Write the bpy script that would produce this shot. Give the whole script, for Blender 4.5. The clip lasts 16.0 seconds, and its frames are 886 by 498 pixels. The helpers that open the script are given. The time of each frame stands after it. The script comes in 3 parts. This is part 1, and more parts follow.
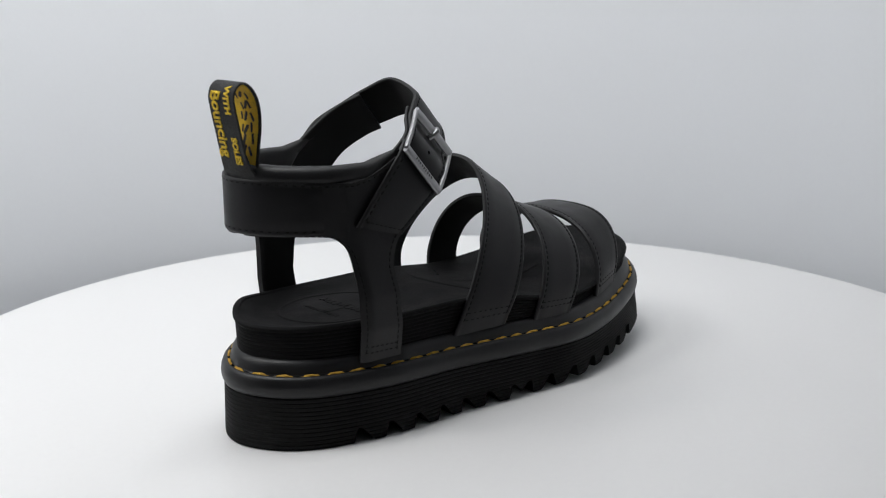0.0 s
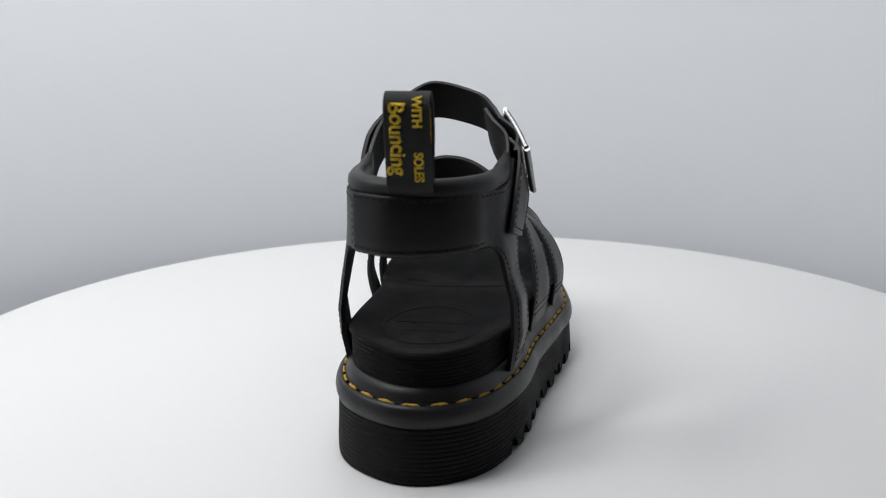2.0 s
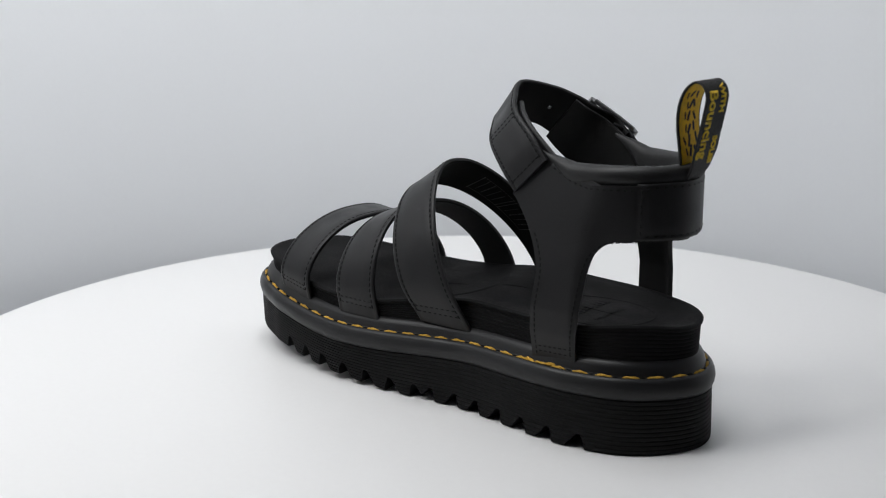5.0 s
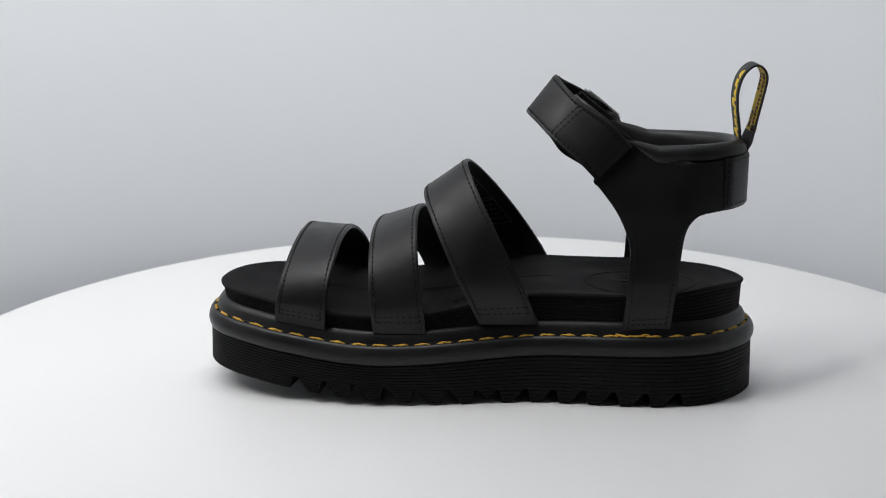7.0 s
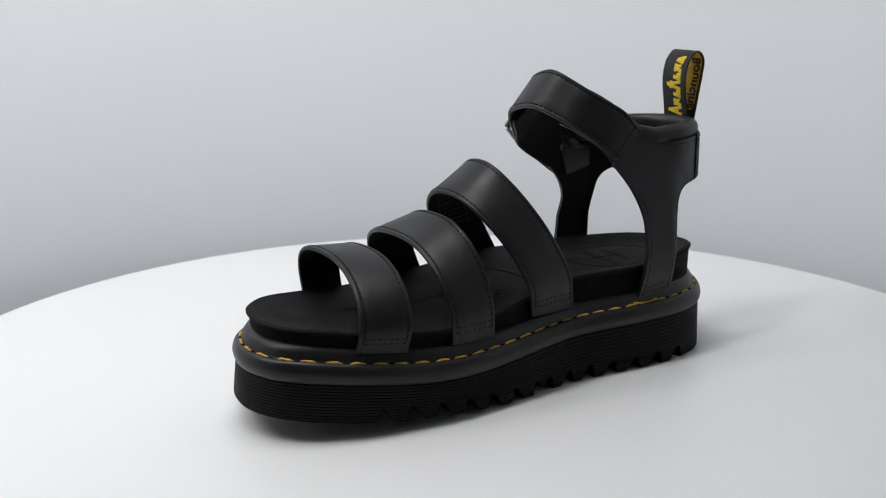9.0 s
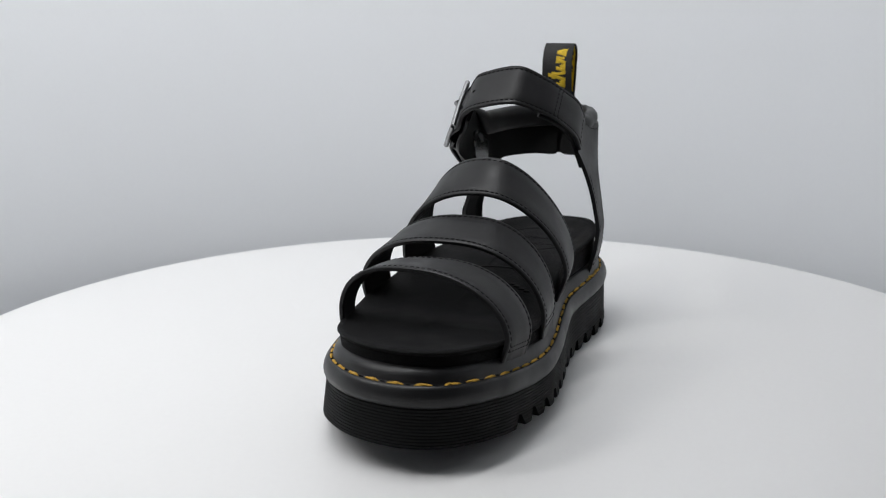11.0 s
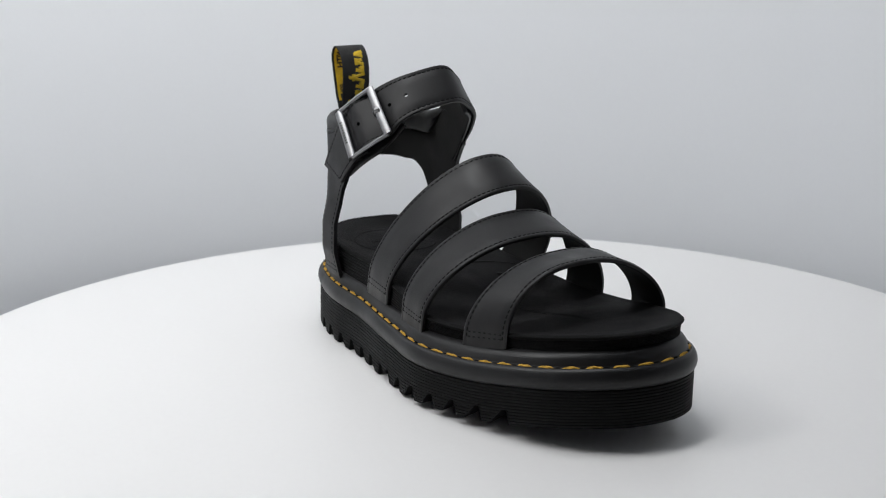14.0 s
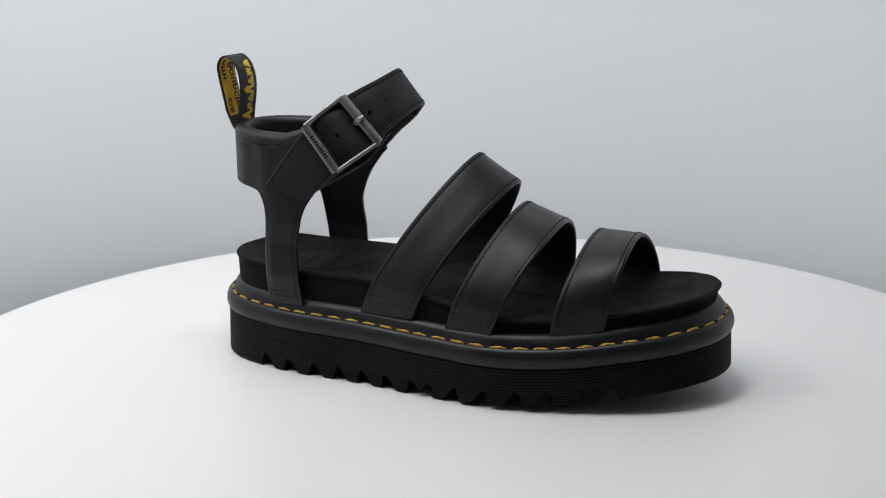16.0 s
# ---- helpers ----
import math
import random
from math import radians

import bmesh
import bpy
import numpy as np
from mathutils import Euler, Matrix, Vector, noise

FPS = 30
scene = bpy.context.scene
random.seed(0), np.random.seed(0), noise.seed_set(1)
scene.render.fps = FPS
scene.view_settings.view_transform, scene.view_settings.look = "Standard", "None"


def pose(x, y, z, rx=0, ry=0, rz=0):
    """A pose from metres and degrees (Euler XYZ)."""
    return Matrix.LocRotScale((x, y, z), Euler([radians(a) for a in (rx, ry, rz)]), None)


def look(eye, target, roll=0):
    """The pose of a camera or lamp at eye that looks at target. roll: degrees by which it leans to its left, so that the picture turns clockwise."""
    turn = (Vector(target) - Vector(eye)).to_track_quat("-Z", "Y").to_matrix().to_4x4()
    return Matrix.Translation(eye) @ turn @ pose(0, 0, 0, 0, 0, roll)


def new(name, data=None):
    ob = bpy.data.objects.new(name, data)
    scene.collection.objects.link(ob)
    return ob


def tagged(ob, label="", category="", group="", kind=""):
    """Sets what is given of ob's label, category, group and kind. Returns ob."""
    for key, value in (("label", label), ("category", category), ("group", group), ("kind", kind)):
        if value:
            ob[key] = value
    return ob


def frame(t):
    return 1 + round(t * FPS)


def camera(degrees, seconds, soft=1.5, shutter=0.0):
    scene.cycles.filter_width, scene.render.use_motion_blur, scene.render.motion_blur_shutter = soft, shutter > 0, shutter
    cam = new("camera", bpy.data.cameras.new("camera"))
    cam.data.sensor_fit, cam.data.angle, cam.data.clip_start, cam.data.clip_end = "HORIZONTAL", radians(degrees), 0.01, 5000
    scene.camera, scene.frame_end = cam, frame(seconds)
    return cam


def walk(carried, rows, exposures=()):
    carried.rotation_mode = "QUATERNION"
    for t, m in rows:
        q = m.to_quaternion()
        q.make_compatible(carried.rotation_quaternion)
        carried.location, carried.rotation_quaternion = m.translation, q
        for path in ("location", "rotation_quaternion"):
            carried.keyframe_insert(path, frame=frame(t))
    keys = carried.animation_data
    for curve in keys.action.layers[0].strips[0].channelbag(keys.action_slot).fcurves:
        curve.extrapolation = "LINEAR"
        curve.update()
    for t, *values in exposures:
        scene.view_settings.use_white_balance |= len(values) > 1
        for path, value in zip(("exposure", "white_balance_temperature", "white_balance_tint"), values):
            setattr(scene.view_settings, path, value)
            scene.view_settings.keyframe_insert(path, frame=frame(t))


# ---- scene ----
from mathutils.bvhtree import BVHTree

# ---- camera: stands still on a tripod before the turntable ----
cam = camera(42.59, 16.0, soft=1.0)
cam.data.dof.use_dof, cam.data.dof.focus_distance, cam.data.dof.aperture_fstop = True, 0.56, 14.0
EYE = Vector((0.0, -0.5657, 0.2071))
PITCH, YAW, ROLL = radians(14.126), radians(-1.386), -0.358
AIM = EYE + Vector((math.sin(YAW) * math.cos(PITCH), math.cos(YAW) * math.cos(PITCH), -math.sin(PITCH)))
walk(cam, [(0.0, look(EYE, AIM, ROLL)), (16.0, look(EYE, AIM, ROLL))], exposures=[(0.0, 0.0), (16.0, 0.0)])

TURN_START, TURN_RATE = 46.98, 18.468          # degrees, degrees per second

# ---- light: a white photo tent with a soft panel over it ----
world = bpy.data.worlds.new("tent_air")
world.use_nodes = True
world.node_tree.nodes["Background"].inputs[0].default_value = (0.80, 0.86, 1.0, 1)
world.node_tree.nodes["Background"].inputs[1].default_value = 0.05
scene.world = world


def area_lamp(name, eye, target, size_x, size_y, watts, color):
    data = bpy.data.lights.new(name, "AREA")
    data.shape, data.size, data.size_y, data.energy, data.color = "RECTANGLE", size_x, size_y, watts, color
    ob = new(name, data)
    ob.matrix_world = look(eye, target)
    return ob


area_lamp("top_light", (-0.57, -0.14, 0.62), (0.0, 0.02, 0.0), 0.24, 0.24, 2.35, (1.0, 0.99, 0.98))
# added fill, no lamp of the tent: brightens the left of the backdrop
area_lamp("wall_fill_light", (-0.16, -0.12, 0.80), (-0.58, 0.41, 0.07), 0.60, 0.12, 4.85, (0.98, 0.99, 1.0))


# ---- materials ----
def material(name, color, rough, metal=0.0, grain=0.0, grain_size=600.0, spread=0.15, blotch=60.0, rough_spread=0.08, spec=0.5):
    """A surface with fine relief and a tone that varies at two scales."""
    mat = bpy.data.materials.new(name)
    mat.use_nodes = True
    nt = mat.node_tree
    bsdf = nt.nodes["Principled BSDF"]
    bsdf.inputs["Metallic"].default_value = metal
    bsdf.inputs["Specular IOR Level"].default_value = spec
    coord = nt.nodes.new("ShaderNodeTexCoord")
    big = nt.nodes.new("ShaderNodeTexNoise")
    big.inputs["Scale"].default_value, big.inputs["Detail"].default_value = blotch, 5
    small = nt.nodes.new("ShaderNodeTexNoise")
    small.inputs["Scale"].default_value, small.inputs["Detail"].default_value = grain_size, 4
    for node in (big, small):
        nt.links.new(coord.outputs["Object"], node.inputs["Vector"])
    mixed = nt.nodes.new("ShaderNodeMath")
    mixed.operation = "MULTIPLY_ADD"
    mixed.inputs[1].default_value = 0.5
    half = nt.nodes.new("ShaderNodeMath")
    half.operation = "MULTIPLY"
    half.inputs[1].default_value = 0.5
    nt.links.new(big.outputs["Fac"], half.inputs[0])
    nt.links.new(small.outputs["Fac"], mixed.inputs[0])
    nt.links.new(half.outputs[0], mixed.inputs[2])
    ramp = nt.nodes.new("ShaderNodeMapRange")
    ramp.inputs["From Min"].default_value, ramp.inputs["From Max"].default_value = 0.3, 0.7
    ramp.inputs["To Min"].default_value, ramp.inputs["To Max"].default_value = 1 - spread, 1 + spread
    nt.links.new(mixed.outputs[0], ramp.inputs["Value"])
    tint = nt.nodes.new("ShaderNodeVectorMath")
    tint.operation = "SCALE"
    tint.inputs[0].default_value = color
    nt.links.new(ramp.outputs["Result"], tint.inputs["Scale"])
    nt.links.new(tint.outputs["Vector"], bsdf.inputs["Base Color"])
    rr = nt.nodes.new("ShaderNodeMapRange")
    rr.inputs["From Min"].default_value, rr.inputs["From Max"].default_value = 0.3, 0.7
    rr.inputs["To Min"].default_value, rr.inputs["To Max"].default_value = rough - rough_spread, rough + rough_spread
    nt.links.new(big.outputs["Fac"], rr.inputs["Value"])
    nt.links.new(rr.outputs["Result"], bsdf.inputs["Roughness"])
    if grain:
        bump = nt.nodes.new("ShaderNodeBump")
        bump.inputs["Strength"].default_value, bump.inputs["Distance"].default_value = grain, 0.0004
        nt.links.new(small.outputs["Fac"], bump.inputs["Height"])
        nt.links.new(bump.outputs["Normal"], bsdf.inputs["Normal"])
    return mat


LEATHER = material("black_leather", (0.0062, 0.0060, 0.0067), 0.46, grain=0.13, grain_size=1300, spread=0.25, spec=0.33)
LINING = material("black_lining", (0.008, 0.008, 0.008), 0.75, spec=0.25, grain=0.4, grain_size=1500, spread=0.3)
WELT = material("black_welt_rubber", (0.0084, 0.0084, 0.0092), 0.42, grain=0.06, grain_size=500, spread=0.15, spec=0.34)
RUBBER = material("black_sole_rubber", (0.0052, 0.0051, 0.0054), 0.62, grain=0.15, grain_size=1200, spread=0.25, spec=0.14)
FOOTBED = material("black_footbed", (0.0056, 0.0055, 0.0059), 0.72, grain=0.7, grain_size=1500, spread=0.35, spec=0.10)
PADDING = material("black_collar_padding", (0.006, 0.006, 0.0065), 0.48, grain=0.12, grain_size=700, spread=0.2, spec=0.4)
THREAD = material("yellow_thread", (0.60, 0.34, 0.03), 0.65, grain=0.5, grain_size=2500, spread=0.35, blotch=220)
BLACK_THREAD = material("black_thread", (0.0055, 0.0055, 0.006), 0.8, spread=0.2, spec=0.2)
# near black: shade inside holes and engraving, put into the colour
RECESS_SHADE = material("dark_recess_shade", (0.003, 0.003, 0.003), 0.95, spread=0.1, spec=0.05)
STEEL = material("brushed_steel", (0.29, 0.29, 0.295), 0.40, metal=1.0, grain=0.05, grain_size=900, spread=0.08)
WEBBING = material("black_woven_tape", (0.006, 0.006, 0.006), 0.7, grain=0.7, grain_size=2200, spread=0.3)
WOVEN_YELLOW = material("woven_yellow", (0.68, 0.46, 0.02), 0.75, grain=0.7, grain_size=2400, spread=0.3, blotch=300)
PRINT = material("grey_print", (0.13, 0.13, 0.135), 0.6, spread=0.2)
CLEAR_FILM = material("clear_plastic_film", (0.16, 0.16, 0.165), 0.22, spread=0.1, spec=0.6)
CLEAR_FILM.node_tree.nodes["Principled BSDF"].inputs["Transmission Weight"].default_value = 0.85
TABLE_WHITE = material("white_turntable", (0.78, 0.775, 0.77), 0.42, grain=0.02, grain_size=300, spread=0.012, blotch=8, rough_spread=0.05)
TENT_WHITE = material("white_tent_cloth", (0.828, 0.842, 0.861), 0.9, grain=0.05, grain_size=400, spread=0.012, blotch=3)
ROOM_GREY = material("grey_unseen_wall", (0.06, 0.06, 0.062), 0.9, spread=0.05, blotch=3)
PLASTIC = material("grey_plastic", (0.25, 0.25, 0.26), 0.5, spread=0.05)


# ---- mesh helpers; shapes below are given in millimetres ----
MM = 0.001


def mesh_from(name, verts, faces, mat, sharp=38, inside=None):
    me = bpy.data.meshes.new(name)
    me.from_pydata([tuple(float(c) * MM for c in v) for v in verts], [], faces)
    bm = bmesh.new()
    bm.from_mesh(me)
    bmesh.ops.recalc_face_normals(bm, faces=bm.faces)
    bm.to_mesh(me)
    bm.free()
    me.polygons.foreach_set("use_smooth", [True] * len(me.polygons))
    me.set_sharp_from_angle(angle=radians(sharp))
    me.materials.append(mat)
    if inside:
        # inside: faces to a row, first and last face of the lining in it
        per, first, last = inside
        me.materials.append(LINING)
        for i, poly in enumerate(me.polygons):
            if first <= i % per <= last:
                poly.material_index = 1
    return me


def part(name, shape, mat, parent, label="", sharp=38, inside=None):
    """Links (verts, faces) as one mesh object under parent."""
    ob = new(name, mesh_from(name, shape[0], shape[1], mat, sharp, inside))
    ob.parent = parent
    if label:
        tagged(ob, label)
    return ob


def loft(rows, close_u=True, close_v=False, cap=False):
    """Quads between rows of points of equal length."""
    n, m = len(rows), len(rows[0])
    verts = [p for r in rows for p in r]
    faces = []
    for i in range(n if close_v else n - 1):
        for j in range(m if close_u else m - 1):
            a, b = i * m + j, i * m + (j + 1) % m
            c, d = ((i + 1) % n) * m + (j + 1) % m, ((i + 1) % n) * m + j
            faces.append((a, b, c, d))
    if cap:
        faces.append(tuple(range(m)))
        faces.append(tuple((n - 1) * m + j for j in range(m)))
    return verts, faces


def joined(shapes):
    verts, faces = [], []
    for v, f in shapes:
        k = len(verts)
        verts.extend(v)
        faces.extend(tuple(i + k for i in q) for q in f)
    return verts, faces


def spline(points, count, closed=False):
    """Catmull-Rom through the points, sampled evenly by length."""
    p = np.array(points, float)
    q = np.vstack([p[-1], p, p[0], p[1]]) if closed else np.vstack([2 * p[0] - p[1], p, 2 * p[-1] - p[-2]])
    out = []
    for i in range(len(q) - 3):
        a, b, c, d = q[i:i + 4]
        for u in np.linspace(0, 1, 40, endpoint=False):
            out.append(0.5 * (2 * b + (c - a) * u + (2 * a - 5 * b + 4 * c - d) * u * u + (3 * b - a - 3 * c + d) * u ** 3))
    if not closed:
        out.append(p[-1])
    out = np.array(out)
    run = np.vstack([out, out[:1]]) if closed else out
    far = np.concatenate([[0], np.cumsum(np.linalg.norm(np.diff(run, axis=0), axis=1))])
    at = np.linspace(0, far[-1], count, endpoint=not closed)
    return np.stack([np.interp(at, far, run[:, k]) for k in range(p.shape[1])], 1)


def profile(xs, zs, soft=7.0):
    """A smoothed height as a function of x."""
    g = np.arange(-200.0, 200.0, 1.0)
    raw = np.interp(g, xs, zs)
    k = np.exp(-0.5 * (np.arange(-30, 31) / soft) ** 2)
    flat = np.convolve(np.pad(raw, 30, mode="edge"), k / k.sum(), mode="valid")
    return lambda x: np.interp(x, g, flat)


SEAM_IN = 2.2


def ribbon(front, rear, count, thick=2.2, crown=0.0, outward=None):
    """A leather band between two edge lines; the lines lie on its outer face. Returns the shape and a function that
    gives a point of the outer face and its axes."""
    f, r = spline(front, count), spline(rear, count)
    mid = (f + r) / 2
    tang = np.gradient(mid, axis=0)
    tang /= np.linalg.norm(tang, axis=1)[:, None]
    side = r - f
    side /= np.linalg.norm(side, axis=1)[:, None]
    nor = np.cross(tang, side)
    nor /= np.linalg.norm(nor, axis=1)[:, None]
    if outward is not None:
        nor *= 1.0 if np.dot(nor[outward[0]], outward[1]) > 0 else -1.0
    rows = []
    g = SEAM_IN / float(np.linalg.norm(r - f, axis=1).mean())
    half = [0.0, 0.02, g * 0.6, g, g * 1.45, 0.3]
    w = half + [0.5] + [1 - k for k in half[::-1]]
    drop = [0.55, 0.1, 0.0, 0.24, 0.0, 0.0, 0.0, 0.0, 0.0, 0.24, 0.0, 0.1, 0.55]
    for i in range(count):
        wide = r[i] - f[i]
        bulge = [crown * (1 - (2 * k - 1) ** 2) for k in w]
        top = [f[i] + wide * k + nor[i] * (b - o) for k, b, o in zip(w, bulge, drop)]
        low = [f[i] + wide * k + nor[i] * (b - thick + (0.45 if k in (0.0, 1.0) else 0.0)) for k, b in zip(w, bulge)]
        rows.append(top + low[::-1])
    shape = loft(rows, cap=True)

    def face(u, k):
        a = min(count - 1, max(0.0, u * (count - 1)))
        i = min(count - 2, int(a))
        q = a - i
        fp, rp = f[i] * (1 - q) + f[i + 1] * q, r[i] * (1 - q) + r[i + 1] * q
        n = nor[i] * (1 - q) + nor[i + 1] * q
        return fp + (rp - fp) * k + n * crown * (1 - (2 * k - 1) ** 2), tang[i], side[i], n
    face.length = float(np.linalg.norm(np.diff(mid, axis=0), axis=1).sum())
    face.width = float(np.linalg.norm(r - f, axis=1).mean())
    return shape, face


LINED = (26, 13, 24)


def dash(p, along, side, nor, length, width, lift):
    """One short flat thread lying on a face."""
    a, s, n = along * length / 2, side * width / 2, nor
    base = [p - a - s, p + a - s, p + a + s, p - a + s]
    top = [p - a * 0.6 - s * 0.5 + n * lift, p + a * 0.6 - s * 0.5 + n * lift, p + a * 0.6 + s * 0.5 + n * lift, p - a * 0.6 + s * 0.5 + n * lift]
    return [q - n * 0.1 for q in base] + top, [(4, 5, 6, 7), (0, 1, 5, 4), (1, 2, 6, 5), (2, 3, 7, 6), (3, 0, 4, 7)]


def seam(face, k, start, end, pitch=2.75, length=1.9, width=0.8, lift=0.2):
    """A row of stitches along a band at the fraction k of its width."""
    n = max(2, int(face.length * (end - start) / pitch))
    out = []
    for i in range(n):
        p, t, s, nn = face(start + (end - start) * (i + 0.5) / n, k)
        out.append(dash(p, t, s, nn, length, width, lift))
    return joined(out)


def cross_seam(face, u, k0, k1, pitch=2.6, length=1.6):
    n = max(2, int(face.width * abs(k1 - k0) / pitch))
    out = []
    for i in range(n):
        p, t, s, nn = face(u, k0 + (k1 - k0) * (i + 0.5) / n)
        out.append(dash(p, s, t, nn, length, 0.75, 0.22))
    return joined(out)


# ---- the tent and the turntable ----
def box_shape(x0, x1, y0, y1, z0, z1):
    v = [(x, y, z) for z in (z0, z1) for y in (y0, y1) for x in (x0, x1)]
    return v, [(0, 2, 3, 1), (4, 5, 7, 6), (0, 1, 5, 4), (2, 6, 7, 3), (0, 4, 6, 2), (1, 3, 7, 5)]


def build_tent():
    def setting(name, shape, mat, label, category, sharp=38):
        ob = new(name, mesh_from(name, shape[0], shape[1], mat, sharp))
        return tagged(ob, label, category, kind="structure")
    # the cloth wraps round the back in one curve and lies on the floor below
    plan = [(-540.0, -140.0), (-540.0, 0.0)]
    plan += [(-540 * math.cos(radians(a)), 540 * math.sin(radians(a))) for a in np.linspace(4, 176, 60)]
    plan += [(540.0, 0.0), (540.0, -140.0)]
    # waist put in for shade: darkens where it tucks under, brightens where it leans
    rows = [[(x * k, y * k, z) for x, y in plan] for k, z in ((1.03, -346.0), (0.976, -140.0), (0.960, -114.0), (0.950, -92.0), (0.944, -75.0), (0.9405, -61.0), (0.939, -49.0), (0.9395, -36.0), (0.9425, -18.0), (0.952, 14.0), (0.962, 48.0), (0.975, 98.0), (0.986, 160.0), (0.995, 240.0), (1.0, 400.0), (1.0, 800.0), (1.0, 1150.0))]
    outer = [[(x * 1.012, y * 1.012, z) for x, y, z in r] for r in rows]
    v, f = loft([a + b[::-1] for a, b in zip(rows, outer)], cap=True)
    setting("backdrop", (v, f), TENT_WHITE, "white cloth wrapped round the back of a photo tent", "backdrop", sharp=60)
    setting("floor", box_shape(-960, 960, -1590, 860, -358, -350), TENT_WHITE, "white floor below the turntable", "floor")
    setting("wall_left", box_shape(-960, -952, -700, 860, -360, 1160), TENT_WHITE, "white cloth side wall of a photo tent", "wall")
    setting("wall_right", box_shape(952, 960, -700, 860, -360, 1160), TENT_WHITE, "white cloth side wall of a photo tent", "wall")
    setting("ceiling", box_shape(-960, 960, -700, 860, 1162, 1170), TENT_WHITE, "white cloth top of a photo tent", "ceiling")
    # unseen, added to close the front; dark so little light bounces back
    setting("unseen_front_wall", box_shape(-2000, 2000, -1600, -1590, -360, 1400), ROOM_GREY, "unseen dark grey wall added before the tent", "wall")


def build_turntable():
    """A round white disc with a rounded rim on a motor foot."""
    rig = tagged(new("turntable"), "round white glossy turntable disc with a rounded rim", "turntable")
    edge = [(0.0, 0.0), (150.0, 0.0), (291.0, 0.0)]
    for a in np.linspace(90, -90, 11):
        edge.append((299.0 + 9.0 * math.cos(radians(a)), -9.0 + 9.0 * math.sin(radians(a))))
    edge += [(150.0, -18.0), (0.0, -18.0)]
    rows = []
    for r, z in edge:
        rows.append([(max(r, 0.01) * math.cos(a), max(r, 0.01) * math.sin(a), z) for a in np.linspace(0, 2 * math.pi, 128, endpoint=False)])
    part("disc", loft(rows), TABLE_WHITE, rig, sharp=50)
    rows = []
    for r, z in ((0.01, -18.5), (110, -18.5), (118, -24), (125, -330), (130, -349), (0.01, -349)):
        rows.append([(r * math.cos(a), r * math.sin(a), z) for a in np.linspace(0, 2 * math.pi, 64, endpoint=False)])
    part("foot", loft(rows), PLASTIC, rig, "grey plastic motor foot")
    return rig


# ---- the sandal; x runs towards the toe, y to the inner side of the foot ----
SOLE_PLAN = [(-135.3, 9), (-130.6, -5.0), (-119.5, -16.0), (-101, -23.8), (-80, -28.8), (-47, -32), (-17, -37.7), (1, -40.4), (25, -43.4),
             (52, -39.4), (78, -33.0), (97, -26.2), (109.4, -17.6), (118.8, -5.6), (123.0, 8), (123.0, 20), (118.4, 31), (109.0, 38.6), (97.6, 43.0), (88, 45.8),
             (67, 48.4), (43, 49.8), (18, 47.2), (-7, 43), (-36, 39.3), (-76, 41.8), (-98, 41), (-117, 35), (-130, 22.5)]
RING = 640
PLAN = spline(SOLE_PLAN, RING, closed=True)
_t = np.roll(PLAN, -1, 0) - np.roll(PLAN, 1, 0)
_t /= np.linalg.norm(_t, axis=1)[:, None]
PLAN_OUT = np.stack([-_t[:, 1], _t[:, 0]], 1)
if np.dot(PLAN_OUT[0], (-1, 0)) < 0:
    PLAN_OUT = -PLAN_OUT
PLAN_WAY = _t

STITCH_Z = profile([-150, -98, -70, -43, -16, 10, 38, 63, 90, 120, 135], [32.6, 32, 31.6, 31.0, 30, 28.6, 28.4, 29.8, 33.4, 37.4, 38.2])
FOOTBED_Z = profile([-140, -98, -70, -33, 0, 17, 38, 60, 92, 105, 128], [53.4, 53, 52.4, 52.2, 46.7, 43.6, 41.8, 43, 47.2, 49.4, 51.8], 5)
GROUND_Z = profile([-150, 5, 38, 76, 100, 120, 135], [-1.5, -1.5, 1.2, 4.0, 7.2, 10.0, 11.9])


def lean(x, y):
    """The sole stands a little higher on the inner side of the heel and sags at the inner ball."""
    return 0.025 * (y - 7) * np.clip((20 - x) / 60, 0, 1) - 0.8 * np.exp(-((x - 50) / 34) ** 2) * np.clip((y - 10) / 20, 0, 1)


WIDER = 1.9 * np.exp(-((PLAN[:, 0] - 52) / 40.0) ** 2) * np.clip((12 - PLAN[:, 1]) / 14, 0, 1) + 1.4 * np.exp(-((PLAN[:, 0] - 128) / 12.0) ** 2)


def ring_at(d, z):
    """The sole's outline pushed out by d, at heights z; welt and outsole stand out a little more at the outer forefoot."""
    p = PLAN + PLAN_OUT * (d + WIDER * np.clip(np.asarray(d) / 3.0, 0, 1))[:, None]
    return [(a, b, c) for (a, b), c in zip(p, np.broadcast_to(z, (RING,)))]


PX, PY = PLAN[:, 0], PLAN[:, 1]
SZ = STITCH_Z(PX) + lean(PX, PY)
FZ = FOOTBED_Z(PX) + 2.4 * np.exp(-((PX + 120) / 15) ** 2) * np.clip((PY - 4) / 22, 0, 1)
GZ = GROUND_Z(PX) + 1.3 * np.clip((PX - 60) / 40, 0, 1) * np.clip((15 - PY) / 30, 0, 1)


def tread(x):
    """Height of the notches between the tread's teeth."""
    first, pitch = -104.0, 14.4
    n = np.floor((x - first) / pitch)
    q = (x - first) / pitch - n
    q = np.where(x > -10, 1 - q, q)
    notch = np.where(q < 0.08, q / 0.08, np.where(q < 0.24, 1.0, np.clip(1 - (q - 0.24) / 0.40, 0, 1)))
    return 7.0 * notch * ((x > first) & (x < 84))


